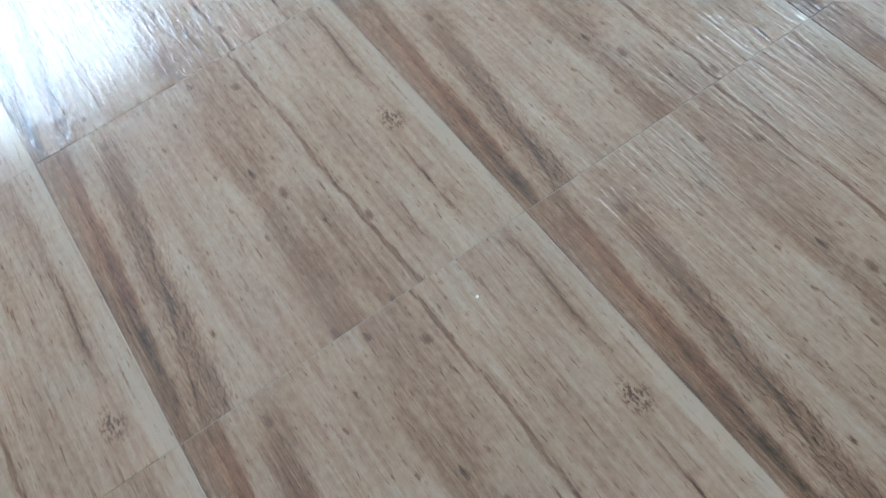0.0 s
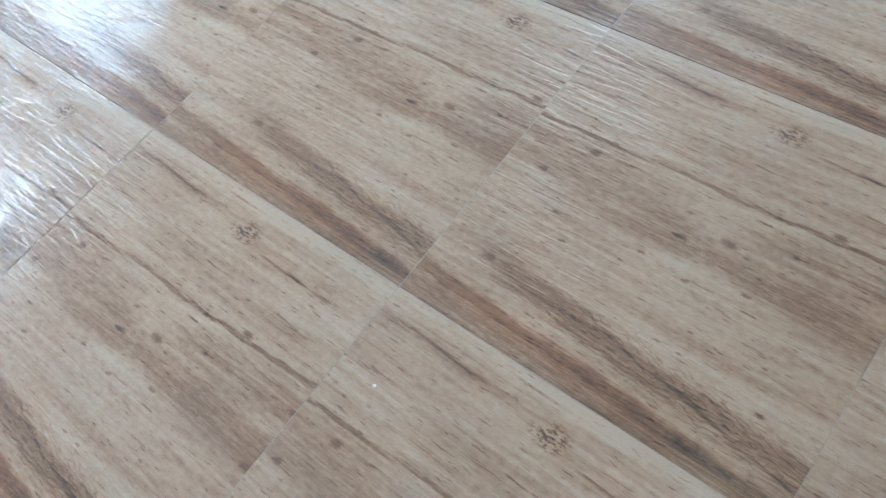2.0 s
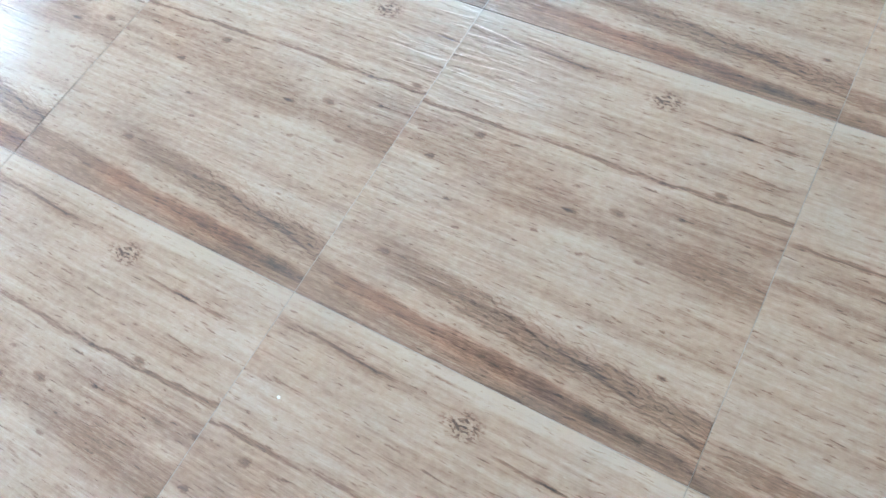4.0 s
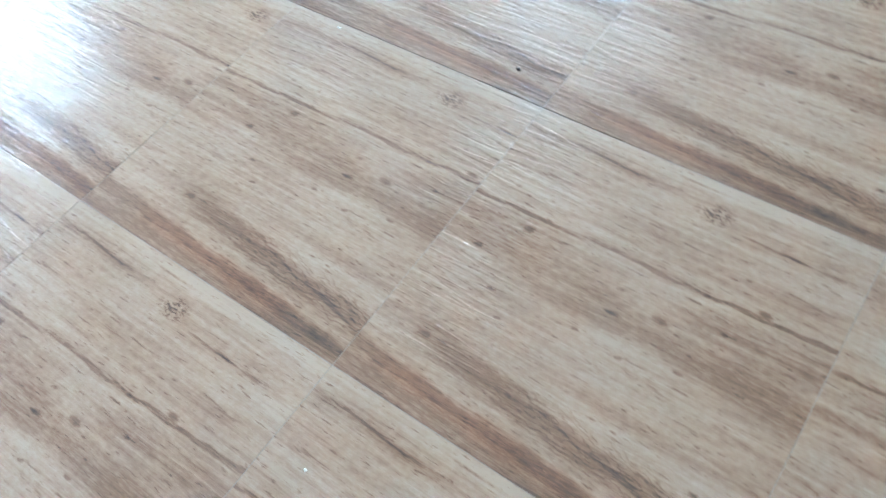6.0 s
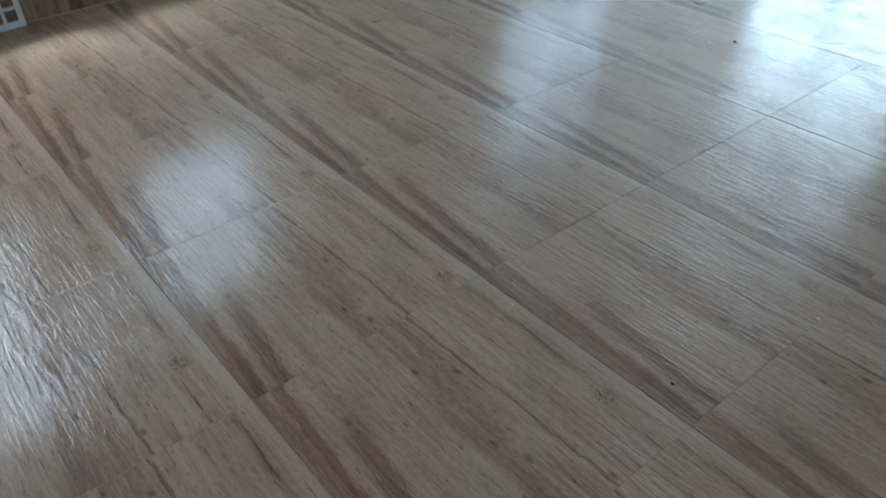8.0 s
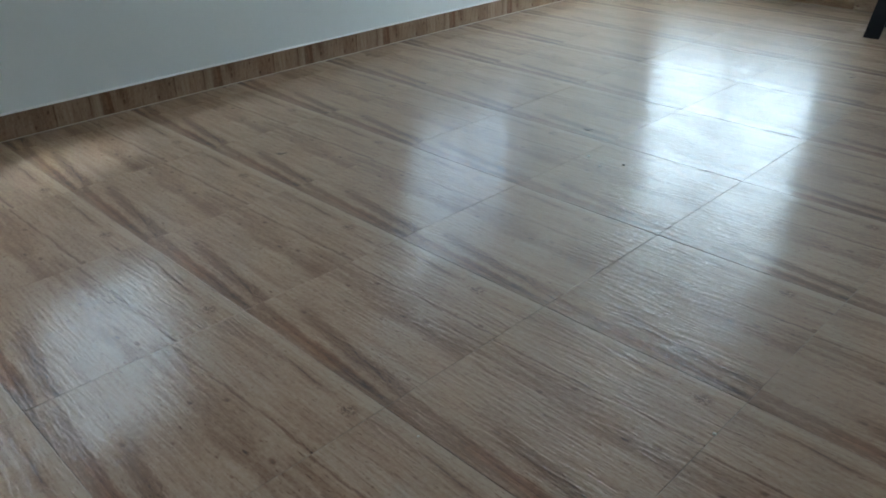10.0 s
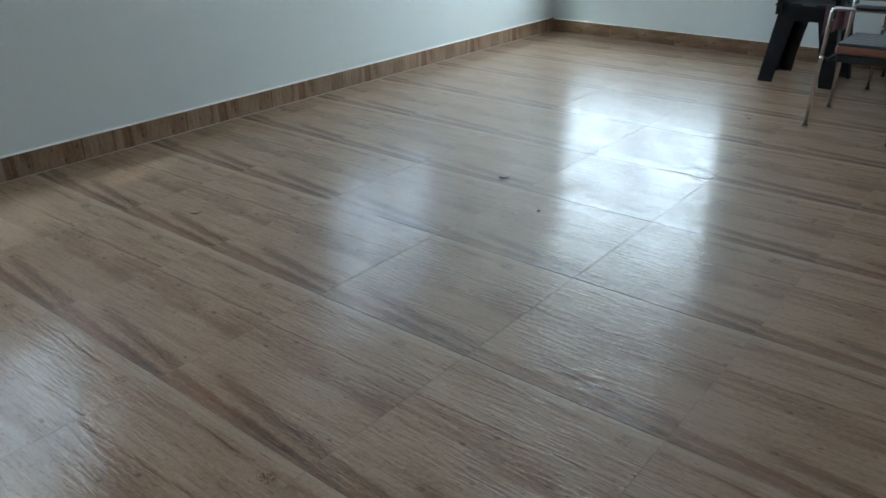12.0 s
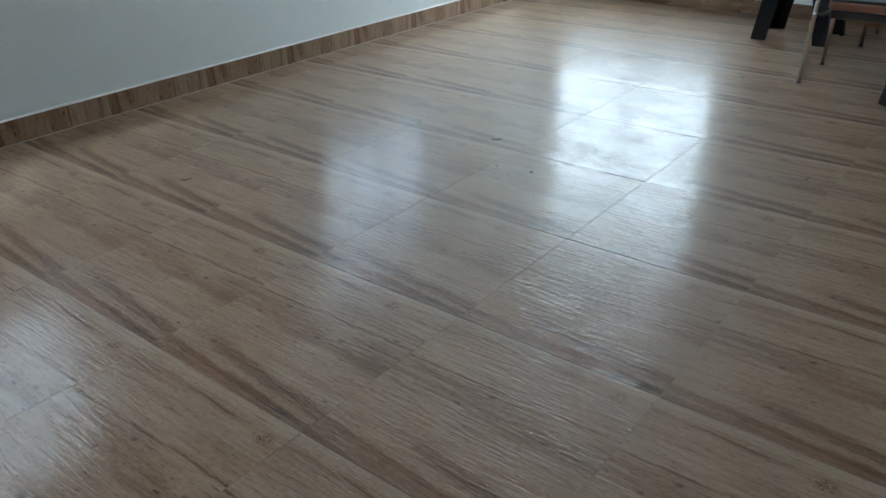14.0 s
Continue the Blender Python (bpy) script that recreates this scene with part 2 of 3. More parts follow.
WALL_MAT = grain("white_wall_paint", (0.79, 0.825, 0.795), 0.6, 55.0, 0.035, 0.0006)
# invented darker tone for the unseen walls, holds back their bounced light
LOW_BOUNCE_MAT = grain("low_bounce_wall", (0.52, 0.48, 0.42), 0.6, 55.0, 0.035, 0.0006)
CEIL_MAT = grain("white_ceiling_paint", (0.80, 0.80, 0.79), 0.75, 30.0, 0.03, 0.0005)
GROUT_MAT = grain("grey_tile_grout", (0.21, 0.16, 0.12), 0.75, 110.0, 0.75, 0.0003)
JOINT_MAT = grain("pale_joint_grout", (0.42, 0.36, 0.30), 0.8, 90.0, 0.5, 0.0004)
PUTTY_MAT = grain("white_putty_bead", (0.80, 0.79, 0.76), 0.6, 120.0, 0.08, 0.0004)
BLACK_PLASTIC = grain("dark_moulded_plastic", (0.010, 0.009, 0.011), 0.5, 180.0, 0.25, 0.00012, spec=0.16)
MAROON_PLASTIC = grain("maroon_moulded_plastic", (0.075, 0.022, 0.026), 0.34, 180.0, 0.2, 0.00012)
WHITE_PLASTIC = grain("white_moulded_plastic", (0.72, 0.73, 0.74), 0.4, 160.0, 0.05, 0.0001)
CHROME = grain("chrome_tube", (0.78, 0.78, 0.77), 0.14, 220.0, 0.12, 0.00005, 1.0)
BROWN_VINYL = grain("brown_vinyl", (0.22, 0.085, 0.050), 0.45, 260.0, 0.18, 0.0003)
BLACK_VINYL = grain("black_vinyl", (0.022, 0.021, 0.023), 0.42, 240.0, 0.2, 0.0003)
FRAME_MAT = grain("white_window_paint", (0.70, 0.71, 0.70), 0.45, 60.0, 0.05, 0.0002)
DRY_LEAF = grain("dry_brown_scrap", (0.045, 0.028, 0.018), 0.8, 200.0, 0.4, 0.0004)
CRUMB_MAT = grain("pale_plaster_crumb", (0.66, 0.61, 0.52), 0.85, 400.0, 0.2, 0.0003)


def striped_fabric():
    n = Nodes("grey_striped_fabric")
    x, y, z = n.split(n.coord())
    wave = n.m("SINE", n.m("MULTIPLY", y, 2 * math.pi / 0.044))
    stripe = n.step(wave, -0.35, 0.35)
    weave = n.noise(n.scaled(n.coord(), (500, 900, 500)), 1.0, 2)
    col = n.mix(stripe, (0.060, 0.062, 0.070), (0.17, 0.175, 0.185))
    col = n.mix(1.0, col, n.ramp(weave, ((0.3, (0.75, 0.75, 0.75)), (0.7, (1.15, 1.15, 1.15)))), "MULTIPLY")
    return n.done(col, 0.85, n.bump(weave, 0.0005))


FABRIC = striped_fabric()


def clear_glass():
    n = Nodes("window_glass")
    n.bsdf.inputs["Transmission Weight"].default_value = 1.0
    n.bsdf.inputs["IOR"].default_value = 1.0
    return n.done((0.97, 0.98, 0.98), 0.0)


GLASS = clear_glass()


def glow(name, color, strength, above, ramp_heights):
    n = Nodes(name)
    n.t.nodes.remove(n.bsdf)
    e = n.t.nodes.new("ShaderNodeEmission")
    f = n.noise(n.scaled(n.coord(), (0.8, 0.8, 0.5)), 1.0, 2)
    n.put(e.inputs[0], n.mix(f, tuple(c * 0.85 for c in color), color))
    z = n.split(n.coord())[2]
    # upper gain is tuned to the floor's light, no such roofs or sky known
    n.put(e.inputs[1], n.m("MULTIPLY", n.step(z, *ramp_heights, strength, strength * above), n.step(z, 0.3, 1.2, 0.45, 1.0)))
    n.t.links.new(e.outputs[0], n.t.nodes["Material Output"].inputs[0])
    return n.mat


# ---- mesh helpers ----
def mesh_of(name, bm, material, smooth=False):
    bmesh.ops.recalc_face_normals(bm, faces=bm.faces)
    me = bpy.data.meshes.new(name)
    bm.to_mesh(me)
    bm.free()
    me.materials.append(material)
    if smooth:
        for f in me.polygons:
            f.use_smooth = True
    return me


def part(name, bm, material, parent, label="", smooth=False):
    ob = new(name, mesh_of(name, bm, material, smooth))
    ob.parent = parent
    if label:
        ob["label"] = label
    return ob


def box(bm, x0, x1, y0, y1, z0, z1, bevel=0.0, segments=2):
    r = bmesh.ops.create_cube(bm, size=1.0, matrix=Matrix.Translation(((x0 + x1) / 2, (y0 + y1) / 2, (z0 + z1) / 2)) @ Matrix.Diagonal((x1 - x0, y1 - y0, z1 - z0, 1)))
    if bevel:
        edges = {e for v in r["verts"] for e in v.link_edges}
        bmesh.ops.bevel(bm, geom=list(edges), offset=bevel, segments=segments, affect="EDGES", profile=0.5)
    return bm


def one_box(*args, **kw):
    return box(bmesh.new(), *args, **kw)


def rings(bm, loops, cap=True):
    """Skin over a run of closed loops with the same count of points."""
    rows = [[bm.verts.new(p) for p in loop] for loop in loops]
    k = len(rows[0])
    for a, b in zip(rows, rows[1:]):
        for i in range(k):
            bm.faces.new((a[i], a[(i + 1) % k], b[(i + 1) % k], b[i]))
    if cap:
        bm.faces.new(rows[0])
        bm.faces.new(rows[-1])
    return bm


def tube(bm, points, r, sides=12):
    """A round tube along a run of points."""
    pts = [Vector(p) for p in points]
    side, loops = None, []
    for i, p in enumerate(pts):
        d = (pts[min(i + 1, len(pts) - 1)] - pts[max(i - 1, 0)]).normalized()
        if side is None:
            side = d.orthogonal().normalized()
        side = (side - d * side.dot(d)).normalized()
        up = d.cross(side)
        rr = r[i] if isinstance(r, (list, tuple)) else r
        loops.append([p + rr * (math.cos(2 * math.pi * k / sides) * side + math.sin(2 * math.pi * k / sides) * up) for k in range(sides)])
    return rings(bm, loops)


def rounded(points, radius, steps=5):
    """Points of a bent line whose inner corners are rounded."""
    pts = [Vector(p) for p in points]
    out = [pts[0]]
    for a, b, c in zip(pts, pts[1:], pts[2:]):
        da, dc = (a - b).normalized() * radius, (c - b).normalized() * radius
        for k in range(steps + 1):
            f = k / steps
            out.append((b + da) * (1 - f) ** 2 + 2 * b * f * (1 - f) + (b + dc) * f ** 2)
    return out + [pts[-1]]


def empty(name, m, label, category, group=""):
    ob = new(name)
    ob.matrix_basis = m
    ob.empty_display_size = 0.1
    return tagged(ob, label, category, group)


# ---- the room ----
def wall(name, m, length0, length1, openings, label, paint):
    """A wall along local y, its room face on local x = 0, 22 cm thick away from the room (local -x)."""
    bm = bmesh.new()
    cuts = sorted(openings)
    y = length0
    for a, b, lo, hi in cuts:
        box(bm, -0.22, 0, y, a, 0, ROOM_H)
        box(bm, -0.22, 0, a, b, 0, lo)
        box(bm, -0.22, 0, a, b, hi, ROOM_H)
        y = b
    box(bm, -0.22, 0, y, length1, 0, ROOM_H)
    bmesh.ops.remove_doubles(bm, verts=bm.verts, dist=0.0005)
    inside = [f for f in bm.faces if len([g for g in bm.faces if g is not f and (g.calc_center_median() - f.calc_center_median()).length < 1e-4]) > 0]
    if inside:
        bmesh.ops.delete(bm, geom=inside, context="FACES")
    ob = new(name, mesh_of(name, bm, paint))
    ob.matrix_basis = m
    return tagged(ob, label, "wall", kind="structure")


SILL, HEAD = 0.84, 1.98
LEFT_WINDOWS = ((-1.66, -0.15, SILL, 2.26), (0.51, 1.23, SILL, HEAD), (3.09, 4.53, 0.67, 1.94))
FAR = pose(0, FAR_Y, 0, 0, 0, -93.1)       # local y runs along +x of the room, local -x away from it
FAR_WINDOWS = ((-2.56, -0.98, 0.58, 2.48),)
wall("wall_left", LEFT, -5.7, 6.22, LEFT_WINDOWS, "long white painted wall above a wood-look skirting", WALL_MAT)
wall("wall_far", FAR, -2.62, 5.75, FAR_WINDOWS, "white painted end wall behind the chairs", WALL_MAT)
# two unseen walls close the room, toned down to lessen fill light
wall("wall_right", pose(5.50, 0, 0, 0, 0, 180), -5.5, 5.7, (), "unseen closing wall, darkened to cut bounced light", LOW_BOUNCE_MAT)
wall("wall_back", pose(0, -5.50, 0, 0, 0, 90), -5.72, 3.0, (), "unseen closing wall, darkened to cut bounced light", LOW_BOUNCE_MAT)
ceiling = tagged(new("ceiling", mesh_of("ceiling", one_box(-3.1, 5.75, -5.75, 6.3, ROOM_H, ROOM_H + 0.15), CEIL_MAT)), "plain white painted ceiling", "ceiling", kind="structure")


def window(name, m, opening, label):
    a, b, lo, hi = opening
    root = new(name)
    root.matrix_basis = m
    tagged(root, label, "window", kind="structure")
    w, x0, x1 = 0.045, -0.14, -0.09
    for y0, y1, z0, z1 in ((a, a + w, lo, hi), (b - w, b, lo, hi), (a + w, b - w, lo, lo + w), (a + w, b - w, hi - w, hi)):
        part("window_frame", one_box(x0, x1, y0, y1, z0, z1, bevel=0.004), FRAME_MAT, root)
    mid = (a + b) / 2
    part("mullion", one_box(x0 + 0.005, x1 - 0.005, mid - 0.013, mid + 0.013, lo + w, hi - w, bevel=0.003), FRAME_MAT, root)
    part("window_sill", one_box(-0.16, 0.025, a - 0.02, b + 0.02, lo - 0.028, lo + 0.004, bevel=0.005), FRAME_MAT, root)
    for y0, y1 in ((a + w, mid - 0.013), (mid + 0.013, b - w)):
        pane = part("pane", one_box(-0.118, -0.113, y0, y1, lo + w, hi - w), GLASS, root)
        pane.visible_shadow = False
    return root


def outside(m, opening, color, strength, above, *ramp_heights):
    """Plain bright distance outside an opening."""
    a, b, lo, hi = opening
    ob = new("backdrop", mesh_of("backdrop", one_box(-0.75, -0.70, a - 0.45, b + 0.45, lo - 0.4, 8.0), glow("daylight", color, strength, above, ramp_heights)))
    ob.matrix_basis = m
    return tagged(ob, "bright hazy daylight outside the window", "backdrop", kind="structure")


# colour, strength low down, gain higher up, and the heights between which it sets in; gains over 1 are invented to
# brighten the floor by the long wall
LIGHT = ((0.74, 0.88, 1.0), 21.0, 90.0, 2.75, 3.3), ((0.62, 0.83, 1.0), 15.0, 180.0, 2.58, 3.1), ((0.58, 0.80, 1.0), 10.5, 4.0, 2.6, 3.4), ((0.68, 0.88, 1.0), 29.0, 0.25, 1.7, 2.9)
for k, (m, opening) in enumerate([(LEFT, o) for o in LEFT_WINDOWS] + [(FAR, FAR_WINDOWS[0])]):
    window(f"window_{k + 1}", m, opening, "white framed two-pane window in the painted wall")
    outside(m, opening, *LIGHT[k])


# ---- moulded plastic chair; its feet round its own middle, front towards -y ----
def leg_loop(cx, cy, z, wx, wy, sx, sy, t=0.014):
    """An angle-shaped section, its corner outward at (cx, cy); the arms run towards sx and sy."""
    return [(cx, cy, z), (cx + sx * wx, cy, z), (cx + sx * wx, cy + sy * t, z), (cx + sx * t, cy + sy * t, z), (cx + sx * t, cy + sy * wy, z), (cx, cy + sy * wy, z)]


def plastic_chair(m, label):
    root = empty("plastic_chair", m, label, "chair", "dark plastic chairs")
    hx, hy = 0.22, 0.20
    for sx in (1, -1):
        for sy in (1, -1):
            bm = bmesh.new()
            rings(bm, [leg_loop(-sx * (hx - 0.062 * f), -sy * (hy - 0.03 * f), 0.46 * f, 0.085 + 0.035 * f * f, 0.055 + 0.045 * f, sx, sy) for f in (0, 0.25, 0.5, 0.75, 1.0)])
            part("leg", bm, BLACK_PLASTIC, root)
    # seat: dished sheet with a rolled rim
    bm, nx, ny = bmesh.new(), 12, 12
    grid = {}
    for top in (0, 1):
        for i in range(nx + 1):
            for j in range(ny + 1):
                x, y = -0.185 + 0.37 * i / nx, -0.195 + 0.38 * j / ny
                d = (1 - (x / 0.185) ** 2) * (1 - (y / 0.2) ** 2)
                grid[top, i, j] = bm.verts.new((x, y, 0.455 - 0.022 * max(d, 0) - (0.0 if top else 0.008)))
    for top in (0, 1):
        for i in range(nx):
            for j in range(ny):
                bm.faces.new((grid[top, i, j], grid[top, i + 1, j], grid[top, i + 1, j + 1], grid[top, i, j + 1]))
    rim = [(i, 0) for i in range(nx)] + [(nx, j) for j in range(ny)] + [(i, ny) for i in range(nx, 0, -1)] + [(0, j) for j in range(ny, 0, -1)]
    for a, b in zip(rim, rim[1:] + rim[:1]):
        bm.faces.new((grid[0, *a], grid[0, *b], grid[1, *b], grid[1, *a]))
    part("seat", bm, BLACK_PLASTIC, root, smooth=True)
    # arched aprons under the seat, between the legs
    for side, mat in (("front", BLACK_PLASTIC), ("back", BLACK_PLASTIC), ("one", BLACK_PLASTIC), ("other", BLACK_PLASTIC)):
        bm, loops = bmesh.new(), []
        for k in range(15):
            f = -1 + 2 * k / 14
            low = 0.365 - 0.13 * max(0, abs(f) - 0.55) ** 1.5 / 0.45 ** 1.5
            pos = 0.150 * f
            off = (0.172 if side in ("front", "back") else 0.165) * (-1 if side in ("front", "one") else 1)
            ends = [(off - 0.006, low), (off + 0.006, low), (off + 0.006, 0.452), (off - 0.006, 0.452)]
            loops.append([(pos, o, z) if side in ("front", "back") else (o, pos, z) for o, z in ends])
        rings(bm, loops)
        part("apron", bm, mat, root)
    # arm supports, arms and the slatted back
    for sx in (1, -1):
        x = sx * 0.158
        bm = bmesh.new()
        rings(bm, [[(x - w, y - d, z), (x + w, y - d, z), (x + w, y + d, z), (x - w, y + d, z)] for z, y, w, d in ((0.40, -0.165, 0.014, 0.046), (0.50, -0.165, 0.013, 0.043), (0.60, -0.155, 0.014, 0.036), (0.655, -0.14, 0.018, 0.03))])
        part("arm_support", bm, BLACK_PLASTIC, root)
        bm = bmesh.new()
        rings(bm, [[(x - 0.027, y, z), (x + 0.027, y, z), (x + 0.022, y, z + 0.018), (x - 0.022, y, z + 0.018)] for y, z in ((-0.21, 0.635), (-0.17, 0.652), (0.0, 0.660), (0.16, 0.665), (0.215, 0.672))])
        part("armrest", bm, BLACK_PLASTIC, root)
        bm = bmesh.new()
        rings(bm, [[(x - 0.02, y - 0.012, z), (x + 0.02, y - 0.012, z), (x + 0.02, y + 0.012, z), (x - 0.02, y + 0.012, z)] for y, z in ((0.185, 0.44), (0.215, 0.62), (0.255, 0.80))])
        part("back_post", bm, BLACK_PLASTIC, root)
    for k in range(5):
        x = -0.14 + 0.07 * k
        bm = bmesh.new()
        rings(bm, [[(x - 0.018, y - 0.004, z), (x + 0.018, y - 0.004, z), (x + 0.018, y + 0.004, z), (x - 0.018, y + 0.004, z)] for y, z in ((0.185, 0.45), (0.218, 0.62), (0.252, 0.79))])
        part("back_slat", bm, BLACK_PLASTIC, root)
    part("top_rail", one_box(-0.225, 0.225, 0.24, 0.268, 0.785, 0.845, bevel=0.01), BLACK_PLASTIC, root)
    return root


first_chair = plastic_chair(pose(-0.246, 5.236, 0) @ Matrix.Scale(1.08, 4), "dark moulded plastic armchair standing on the tiles before the end wall")
plastic_chair(pose(0.816, 3.96, 0, 0, 0, 42) @ Matrix.Scale(1.06, 4), "black moulded plastic armchair beside the metal chair")


bm = bmesh.new()
rings(bm, [[(0.10 + 0.155 * k / 16, -0.20 - 0.012 * abs(math.sin(k * math.pi / 5.4)) - t, z0 if low else 0.47) for low, t in ((1, 0), (1, 0.005), (0, 0.005), (0, 0)) for z0 in [0.30 + 0.02 * abs(math.sin(k * math.pi / 5.4)) + 0.05 * (k / 16)]] for k in range(17)])
part("ribbed_apron", bm, MAROON_PLASTIC, first_chair, "maroon ribbed apron")

# ---- chrome chair with arms; faces -x, front feet at its own x = 0 ----
def metal_chair(m, label):
    root = empty("metal_chair", m, label, "chair", "chrome armchairs in a row")
    for y, s in ((0.0, 1), (0.39, -1)):
        bm = tube(bmesh.new(), rounded([(0, y, 0.006), (0.028, y, 0.575), (0.46, y, 0.575), (0.50, y, 0.006)], 0.024, 6), 0.0097, 14)
        leg = part("side_frame", bm, CHROME, root, "bent chrome tube leg and arm", smooth=True)
        bm = bmesh.new()
        rings(bm, [[(x, y + 0.021 * math.cos(a) * k, 0.585 + 0.014 * math.sin(a) * k) for a in [2 * math.pi * i / 12 for i in range(12)]] for x, k in ((0.125, 0.55), (0.135, 0.9), (0.16, 1), (0.38, 1), (0.405, 0.9), (0.415, 0.55))])
        part("arm_pad", bm, BLACK_VINYL, leg, "black arm pad", smooth=True)
        for x in (0.0, 0.50):
            bm = tube(bmesh.new(), [(x, y, 0.0), (x, y, 0.006), (x, y, 0.010)], [0.0128, 0.0128, 0.0112], 14)
            part("rubber_foot", bm, BLACK_VINYL, leg, "black rubber foot", smooth=True)
    part("seat_pad", one_box(0.062, 0.50, 0.028, 0.362, 0.358, 0.400, bevel=0.014, segments=3), BROWN_VINYL, root, "brown vinyl seat side")
    part("seat_cover", one_box(0.068, 0.495, 0.034, 0.356, 0.396, 0.412, bevel=0.007, segments=3), FABRIC, root, "grey striped seat fabric")
    part("seat_board", one_box(0.075, 0.49, 0.04, 0.35, 0.318, 0.36, bevel=0.006), BLACK_VINYL, root, "black board under the seat")
    for x in (0.05, 0.45):
        bm = tube(bmesh.new(), [(x, 0.0, 0.335), (x, 0.39, 0.335)], 0.008, 10)
        part("cross_bar", bm, BLACK_VINYL, root, smooth=True)
    for y in (0.012, 0.378):
        bm = tube(bmesh.new(), [(0.017, y, 0.345), (0.035, y, 0.337), (0.075, y + (0.02 if y < 0.2 else -0.02), 0.335)], 0.006, 8)
        part("bracket", bm, BLACK_VINYL, root, smooth=True)
        r = bmesh.new()
        bmesh.ops.create_uvsphere(r, u_segments=12, v_segments=8, radius=0.011, matrix=Matrix.Translation((0.02, y + (-0.02 if y < 0.2 else -0.012), 0.30 if y > 0.2 else 0.34)))
        part("bolt_cap", r, CHROME, root, smooth=True)
    part("backrest", one_box(0.475, 0.52, 0.02, 0.37, 0.60, 0.86, bevel=0.016, segments=3), BROWN_VINYL, root, "brown padded back")
    for y in (0.05, 0.34):
        part("back_tube", tube(bmesh.new(), rounded([(0.44, y, 0.345), (0.50, y, 0.40), (0.512, y, 0.80)], 0.03), 0.009, 10), CHROME, root, smooth=True)
    return root


metal_chair(pose(0.078, 4.123, 0) @ Matrix.Diagonal((1.07, 1.18, 1.065, 1)), "chrome armchair with brown seat and grey striped cover")
metal_chair(pose(0.154, 5.164, 0) @ Matrix.Diagonal((1.07, 1.1, 1.085, 1)), "chrome armchair standing behind its twin near the wall")


# ---- white lattice panel leaning on the long wall ----
def lattice(m):
    root = empty("lattice_panel", m, "white plastic lattice panel leaning on the skirting", "panel")
    w, h, t, pitch, bar = 0.42, 0.40, 0.012, 0.060, 0.013
    part("rim", box(box(box(one_box(0, t, 0, w, 0, 0.026, bevel=0.003), 0, t, 0, w, h - 0.026, h, bevel=0.003), 0, t, 0, 0.022, 0.026, h - 0.026), 0, t, w - 0.022, w, 0.026, h - 0.026), WHITE_PLASTIC, root)
    y = w - 0.022 - pitch + bar
    while y > 0.03:
        part("upright", one_box(0.002, t - 0.002, y - bar, y, 0.024, h - 0.024), WHITE_PLASTIC, root)
        y -= pitch
    z = 0.026 + pitch - bar
    while z < h - 0.03:
        part("crossbar", one_box(0.0025, t - 0.0025, 0.02, w - 0.02, z, z + bar), WHITE_PLASTIC, root)
        z += pitch
    return root


lattice(LEFT @ pose(0.036, -0.148, 0.0, 0, -3.0, 0))


# ---- skirting ----
def skirt_mesh(length):
    bm = one_box(0, SKIRT, 0.001, length - 0.001, 0, 0.012, bevel=0.0012, segments=1)
    return mesh_of("skirting_tile", bm, TILE_MAT)


def skirting(name, m, end, first, mesh, turn, slide, label):
    root = new(name)
    root.matrix_basis = m
    tagged(root, label, "skirting", kind="structure")
    y = first
    while y < end - 0.03:
        ob = new("skirting_tile", mesh)
        ob.parent = root
        ob.matrix_basis = turn(y)
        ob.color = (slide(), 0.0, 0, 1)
        y += TILE
    return root


random.seed(5)
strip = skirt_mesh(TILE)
# grain upright on the long wall: local x up, local y along the wall, thickness into the room
UP = Matrix(((0, 0, 1, 0), (0, 1, 0, 0), (1, 0, 0, 0), (0, 0, 0, 1)))
# slide picks the print's darker part, standing in for shade on the upright face
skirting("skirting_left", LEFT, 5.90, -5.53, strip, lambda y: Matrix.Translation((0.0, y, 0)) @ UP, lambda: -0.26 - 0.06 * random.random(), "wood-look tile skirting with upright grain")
flat_bm = bmesh.new()
box(flat_bm, 0.001, TILE - 0.001, 0.26, 0.26 + SKIRT_FAR, 0, 0.012, bevel=0.0012, segments=1)
flat_strip = mesh_of("skirting_tile", flat_bm, TILE_MAT)
# grain level on the end wall
LEVEL = Matrix(((0, 0, 1, 0), (1, 0, 0, 0), (0, 1, 0, -0.26), (0, 0, 0, 1)))
skirting("skirting_far", FAR, 5.4, -2.632, flat_strip, lambda y: Matrix.Translation((0.0, y, 0)) @ LEVEL, lambda: random.choice((0.0, 0.045, 0.125)), "brown wood-look tile skirting with level grain")
for name, m, a, b, top in (("trim_left", LEFT, -5.4, 5.92, SKIRT), ("trim_far", FAR, -2.60, 5.4, SKIRT_FAR)):
    bm, loops, y = bmesh.new(), [], a
    while y <= b:
        h = top + 0.004 + 0.002 * noise.noise((y * 3, 7.0, 0.0))
        d = 0.010 + 0.002 * noise.noise((y * 4, 1.0, 0.0))
        loops.append([(0.0, y, top - 0.0005), (d, y, top - 0.0005), (d - 0.001, y, h - 0.002), (0.0, y, h + 0.003)])
        y += 0.06
    ob = new(name, mesh_of(name, rings(bm, loops), PUTTY_MAT))
    ob.matrix_basis = m
    tagged(ob, "thin white putty bead on the skirting", "trim", kind="structure")


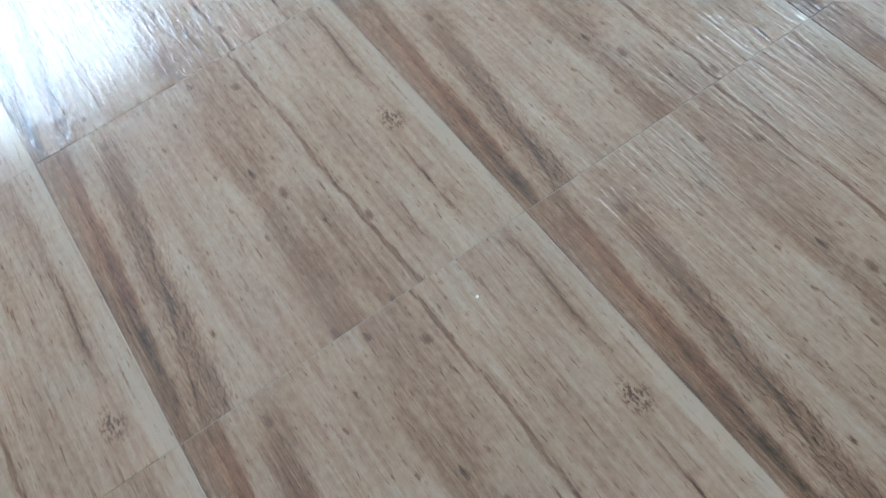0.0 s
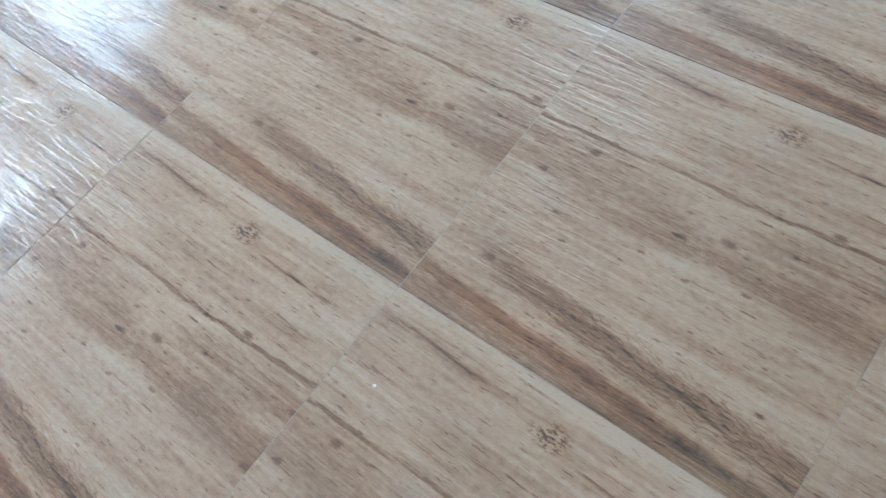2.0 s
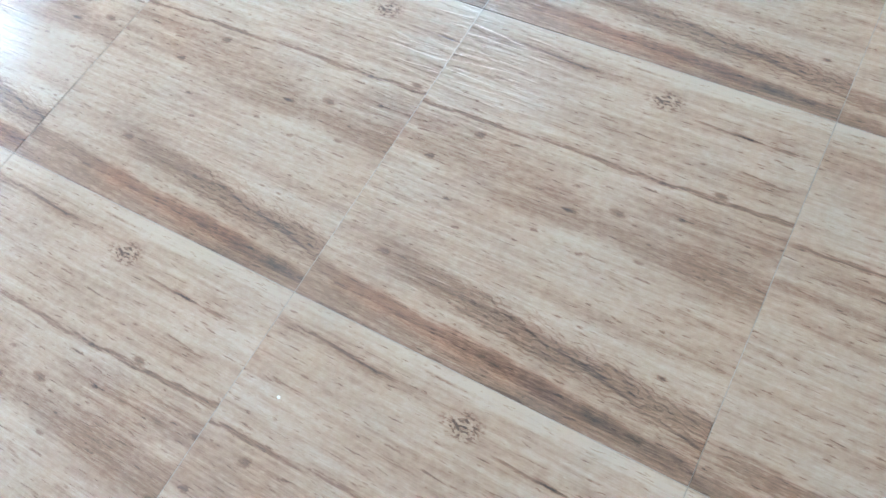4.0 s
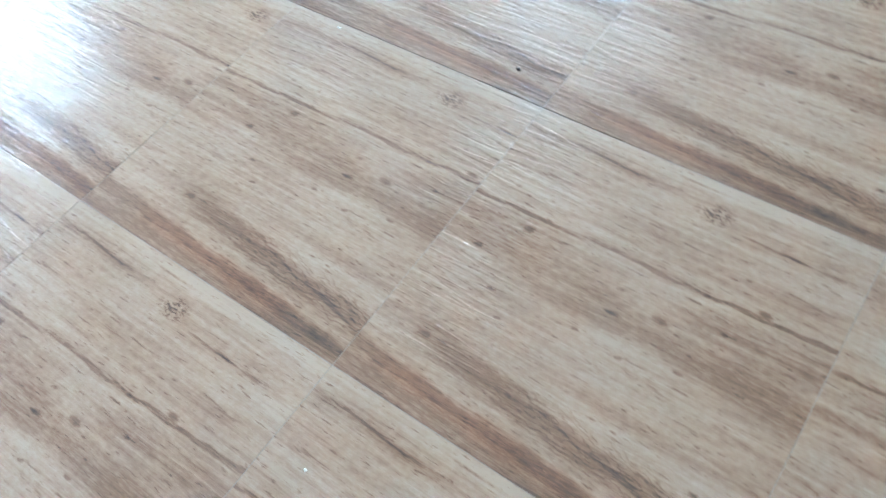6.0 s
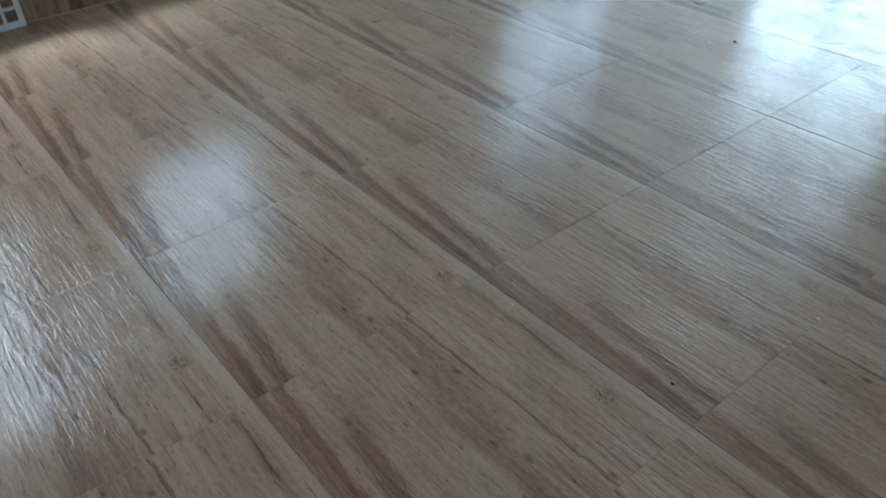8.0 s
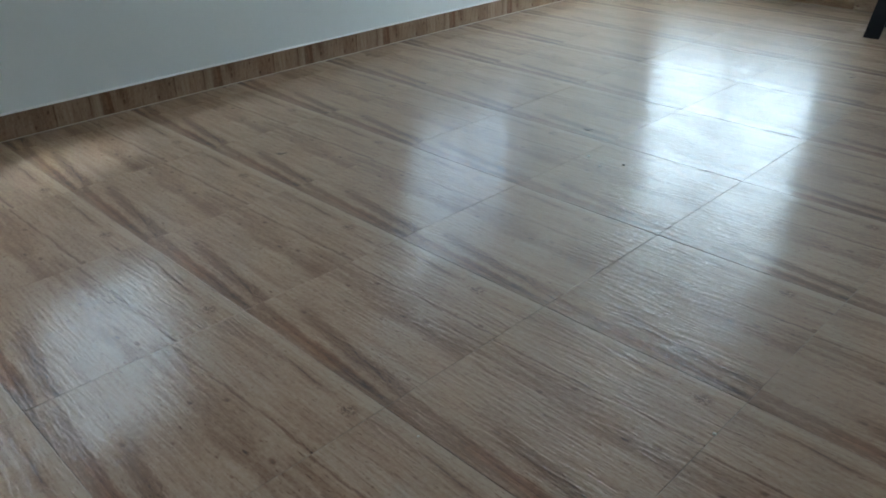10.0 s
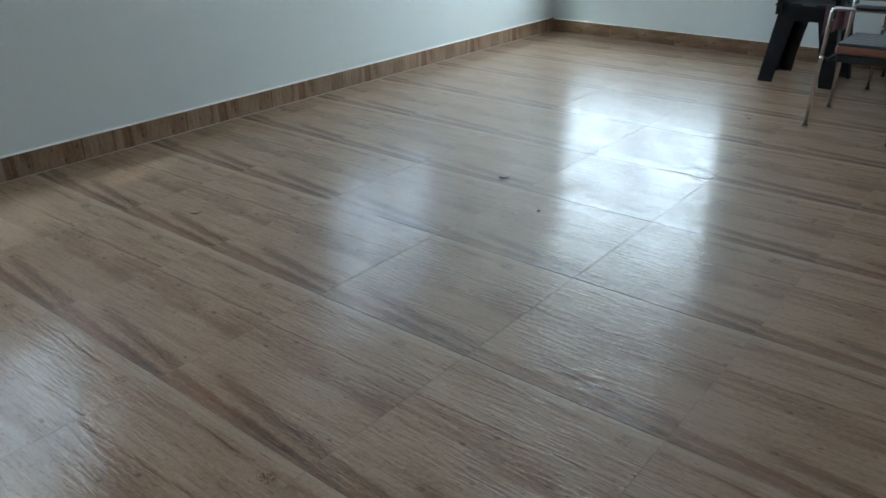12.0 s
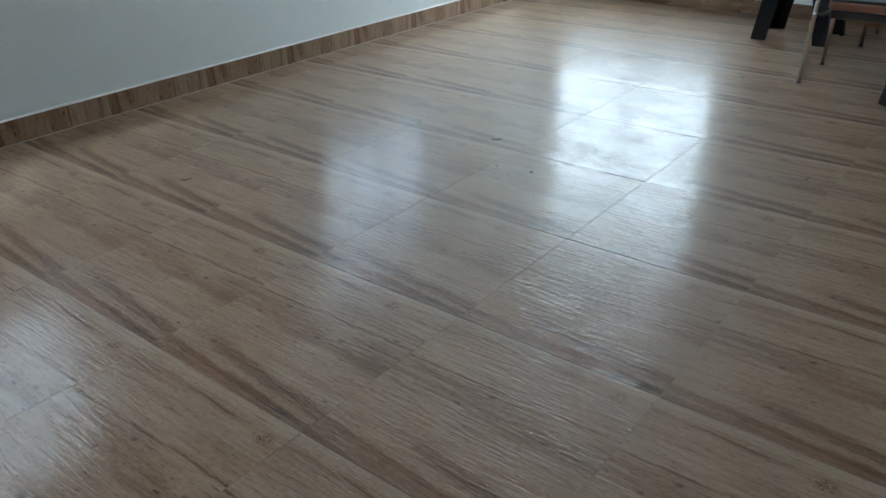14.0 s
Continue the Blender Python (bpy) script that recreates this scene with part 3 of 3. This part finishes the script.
for name, m, a, b in (("floor_joint_left", LEFT, -5.4, 5.92),):
    bm, loops, y = bmesh.new(), [], a
    while y <= b:
        w = 0.0150 + 0.0016 * noise.noise((y * 5, 3.0, 0.0))
        loops.append([(0.012, y, -0.0004), (w + 0.001, y, -0.0004), (w, y, 0.0012), (0.012, y, 0.0028)])
        y += 0.04
    ob = new(name, mesh_of(name, rings(bm, loops), JOINT_MAT))
    ob.matrix_basis = m
    tagged(ob, "pale grout line where skirting meets floor", "trim", kind="structure")


# ---- scraps on the floor ----
def scrap(x, y, length, width, turn, mat=None, name="dry_leaf_scrap", label="tiny dark dry leaf scrap lying on the tiles"):
    bm, n = bmesh.new(), 7
    lo = []
    for k in range(n):
        f = k / (n - 1)
        w = width * 0.5 * math.sin(math.pi * (0.08 + 0.84 * f)) * (1 + 0.4 * noise.noise((x * 9 + k, y * 7, 0)))
        cx, cz = (f - 0.5) * length, 0.0015 + width * 0.35 * (f - 0.4) ** 2 * 4
        cy = width * 0.5 * noise.noise((k * 0.7, x * 5, y * 5))
        lo.append([(cx, cy - w, cz), (cx, cy, cz - 0.001), (cx, cy + w, cz + 0.001), (cx, cy, cz + 0.002)])
    rings(bm, lo)
    ob = new(name, mesh_of(name, bm, mat or DRY_LEAF, True))
    ob.matrix_basis = pose(x, y, 0, 0, 0, turn)
    return tagged(ob, label, "debris", "scraps on the floor")


def crumb(x, y, r, mat=None, label="small pale plaster crumb lying on the tiles"):
    bm = bmesh.new()
    bmesh.ops.create_icosphere(bm, subdivisions=2, radius=r)
    for v in bm.verts:
        v.co *= 1 + 0.35 * noise.noise(v.co * 300 + Vector((x * 10, y * 10, 0)))
        v.co.z = max(v.co.z * 0.6, -0.35 * r) + 0.35 * r
    ob = new("crumb", mesh_of("crumb", bm, mat or CRUMB_MAT, True))
    ob.matrix_basis = pose(x, y, 0)
    return tagged(ob, label, "debris", "crumbs on the floor")


scrap(-0.749, 2.469, 0.044, 0.017, 10)
scrap(-1.519, 1.366, 0.042, 0.0125, 38)
scrap(-2.475, 2.648, 0.028, 0.012, 20)
scrap(-0.199, 4.064, 0.028, 0.015, -10)
scrap(0.498, 2.765, 0.017, 0.010, 15)
DARK = "tiny black speck of grit on the tiles"
crumb(-0.413, 2.230, 0.006, DRY_LEAF, DARK)
crumb(0.510, 0.661, 0.0045, DRY_LEAF, DARK)
for x, y, r in ((-0.571, 2.217, 0.006), (-0.475, 2.157, 0.005), (0.128, 0.586, 0.0035), (0.671, -0.143, 0.0030), (0.597, 1.047, 0.0055), (-0.120, 4.998, 0.008), (-0.170, 5.514, 0.008)):
    crumb(x, y, r * 0.8)


# ---- floor: grout bed and separate tiles ----
floor = tagged(new("floor", mesh_of("floor", one_box(-3.2, 6.0, -6.0, 6.4, -0.12, -0.0008), GROUT_MAT)), "wood-look porcelain tile floor with narrow joints", "floor", kind="structure")
tile_bm = one_box(0.0004, TILE - 0.0004, 0.0005, TILE - 0.0005, -0.009, 0.0, bevel=0.0006, segments=1)
tile_mesh = mesh_of("floor_tile", tile_bm, TILE_MAT)
SLIDES = {(1, -1): (-0.009, 0.006), (1, 0): (0.041, 0.005), (0, 0): (0.1255, 0.003), (0, -1): (-0.013, 0.004), (-1, 0): (0.228, -0.010), (0, 1): (0.20, 0.006), (-2, 1): (0.09, -0.02)}
random.seed(11)
for i in range(-5, 10):
    for j in range(-10, 11):
        ob = new("floor_tile", tile_mesh)
        ob.parent = floor
        slide = SLIDES.get((i, j), (random.uniform(-0.01, 0.22), random.uniform(-0.01, 0.005)))
        ob.color = (*slide, 0, 1)
        ob.location = (TILE * i, TILE * j, random.uniform(-0.0004, 0.0))
        ob.rotation_euler = (random.uniform(-0.0004, 0.0004), random.uniform(-0.0004, 0.0004), 0)
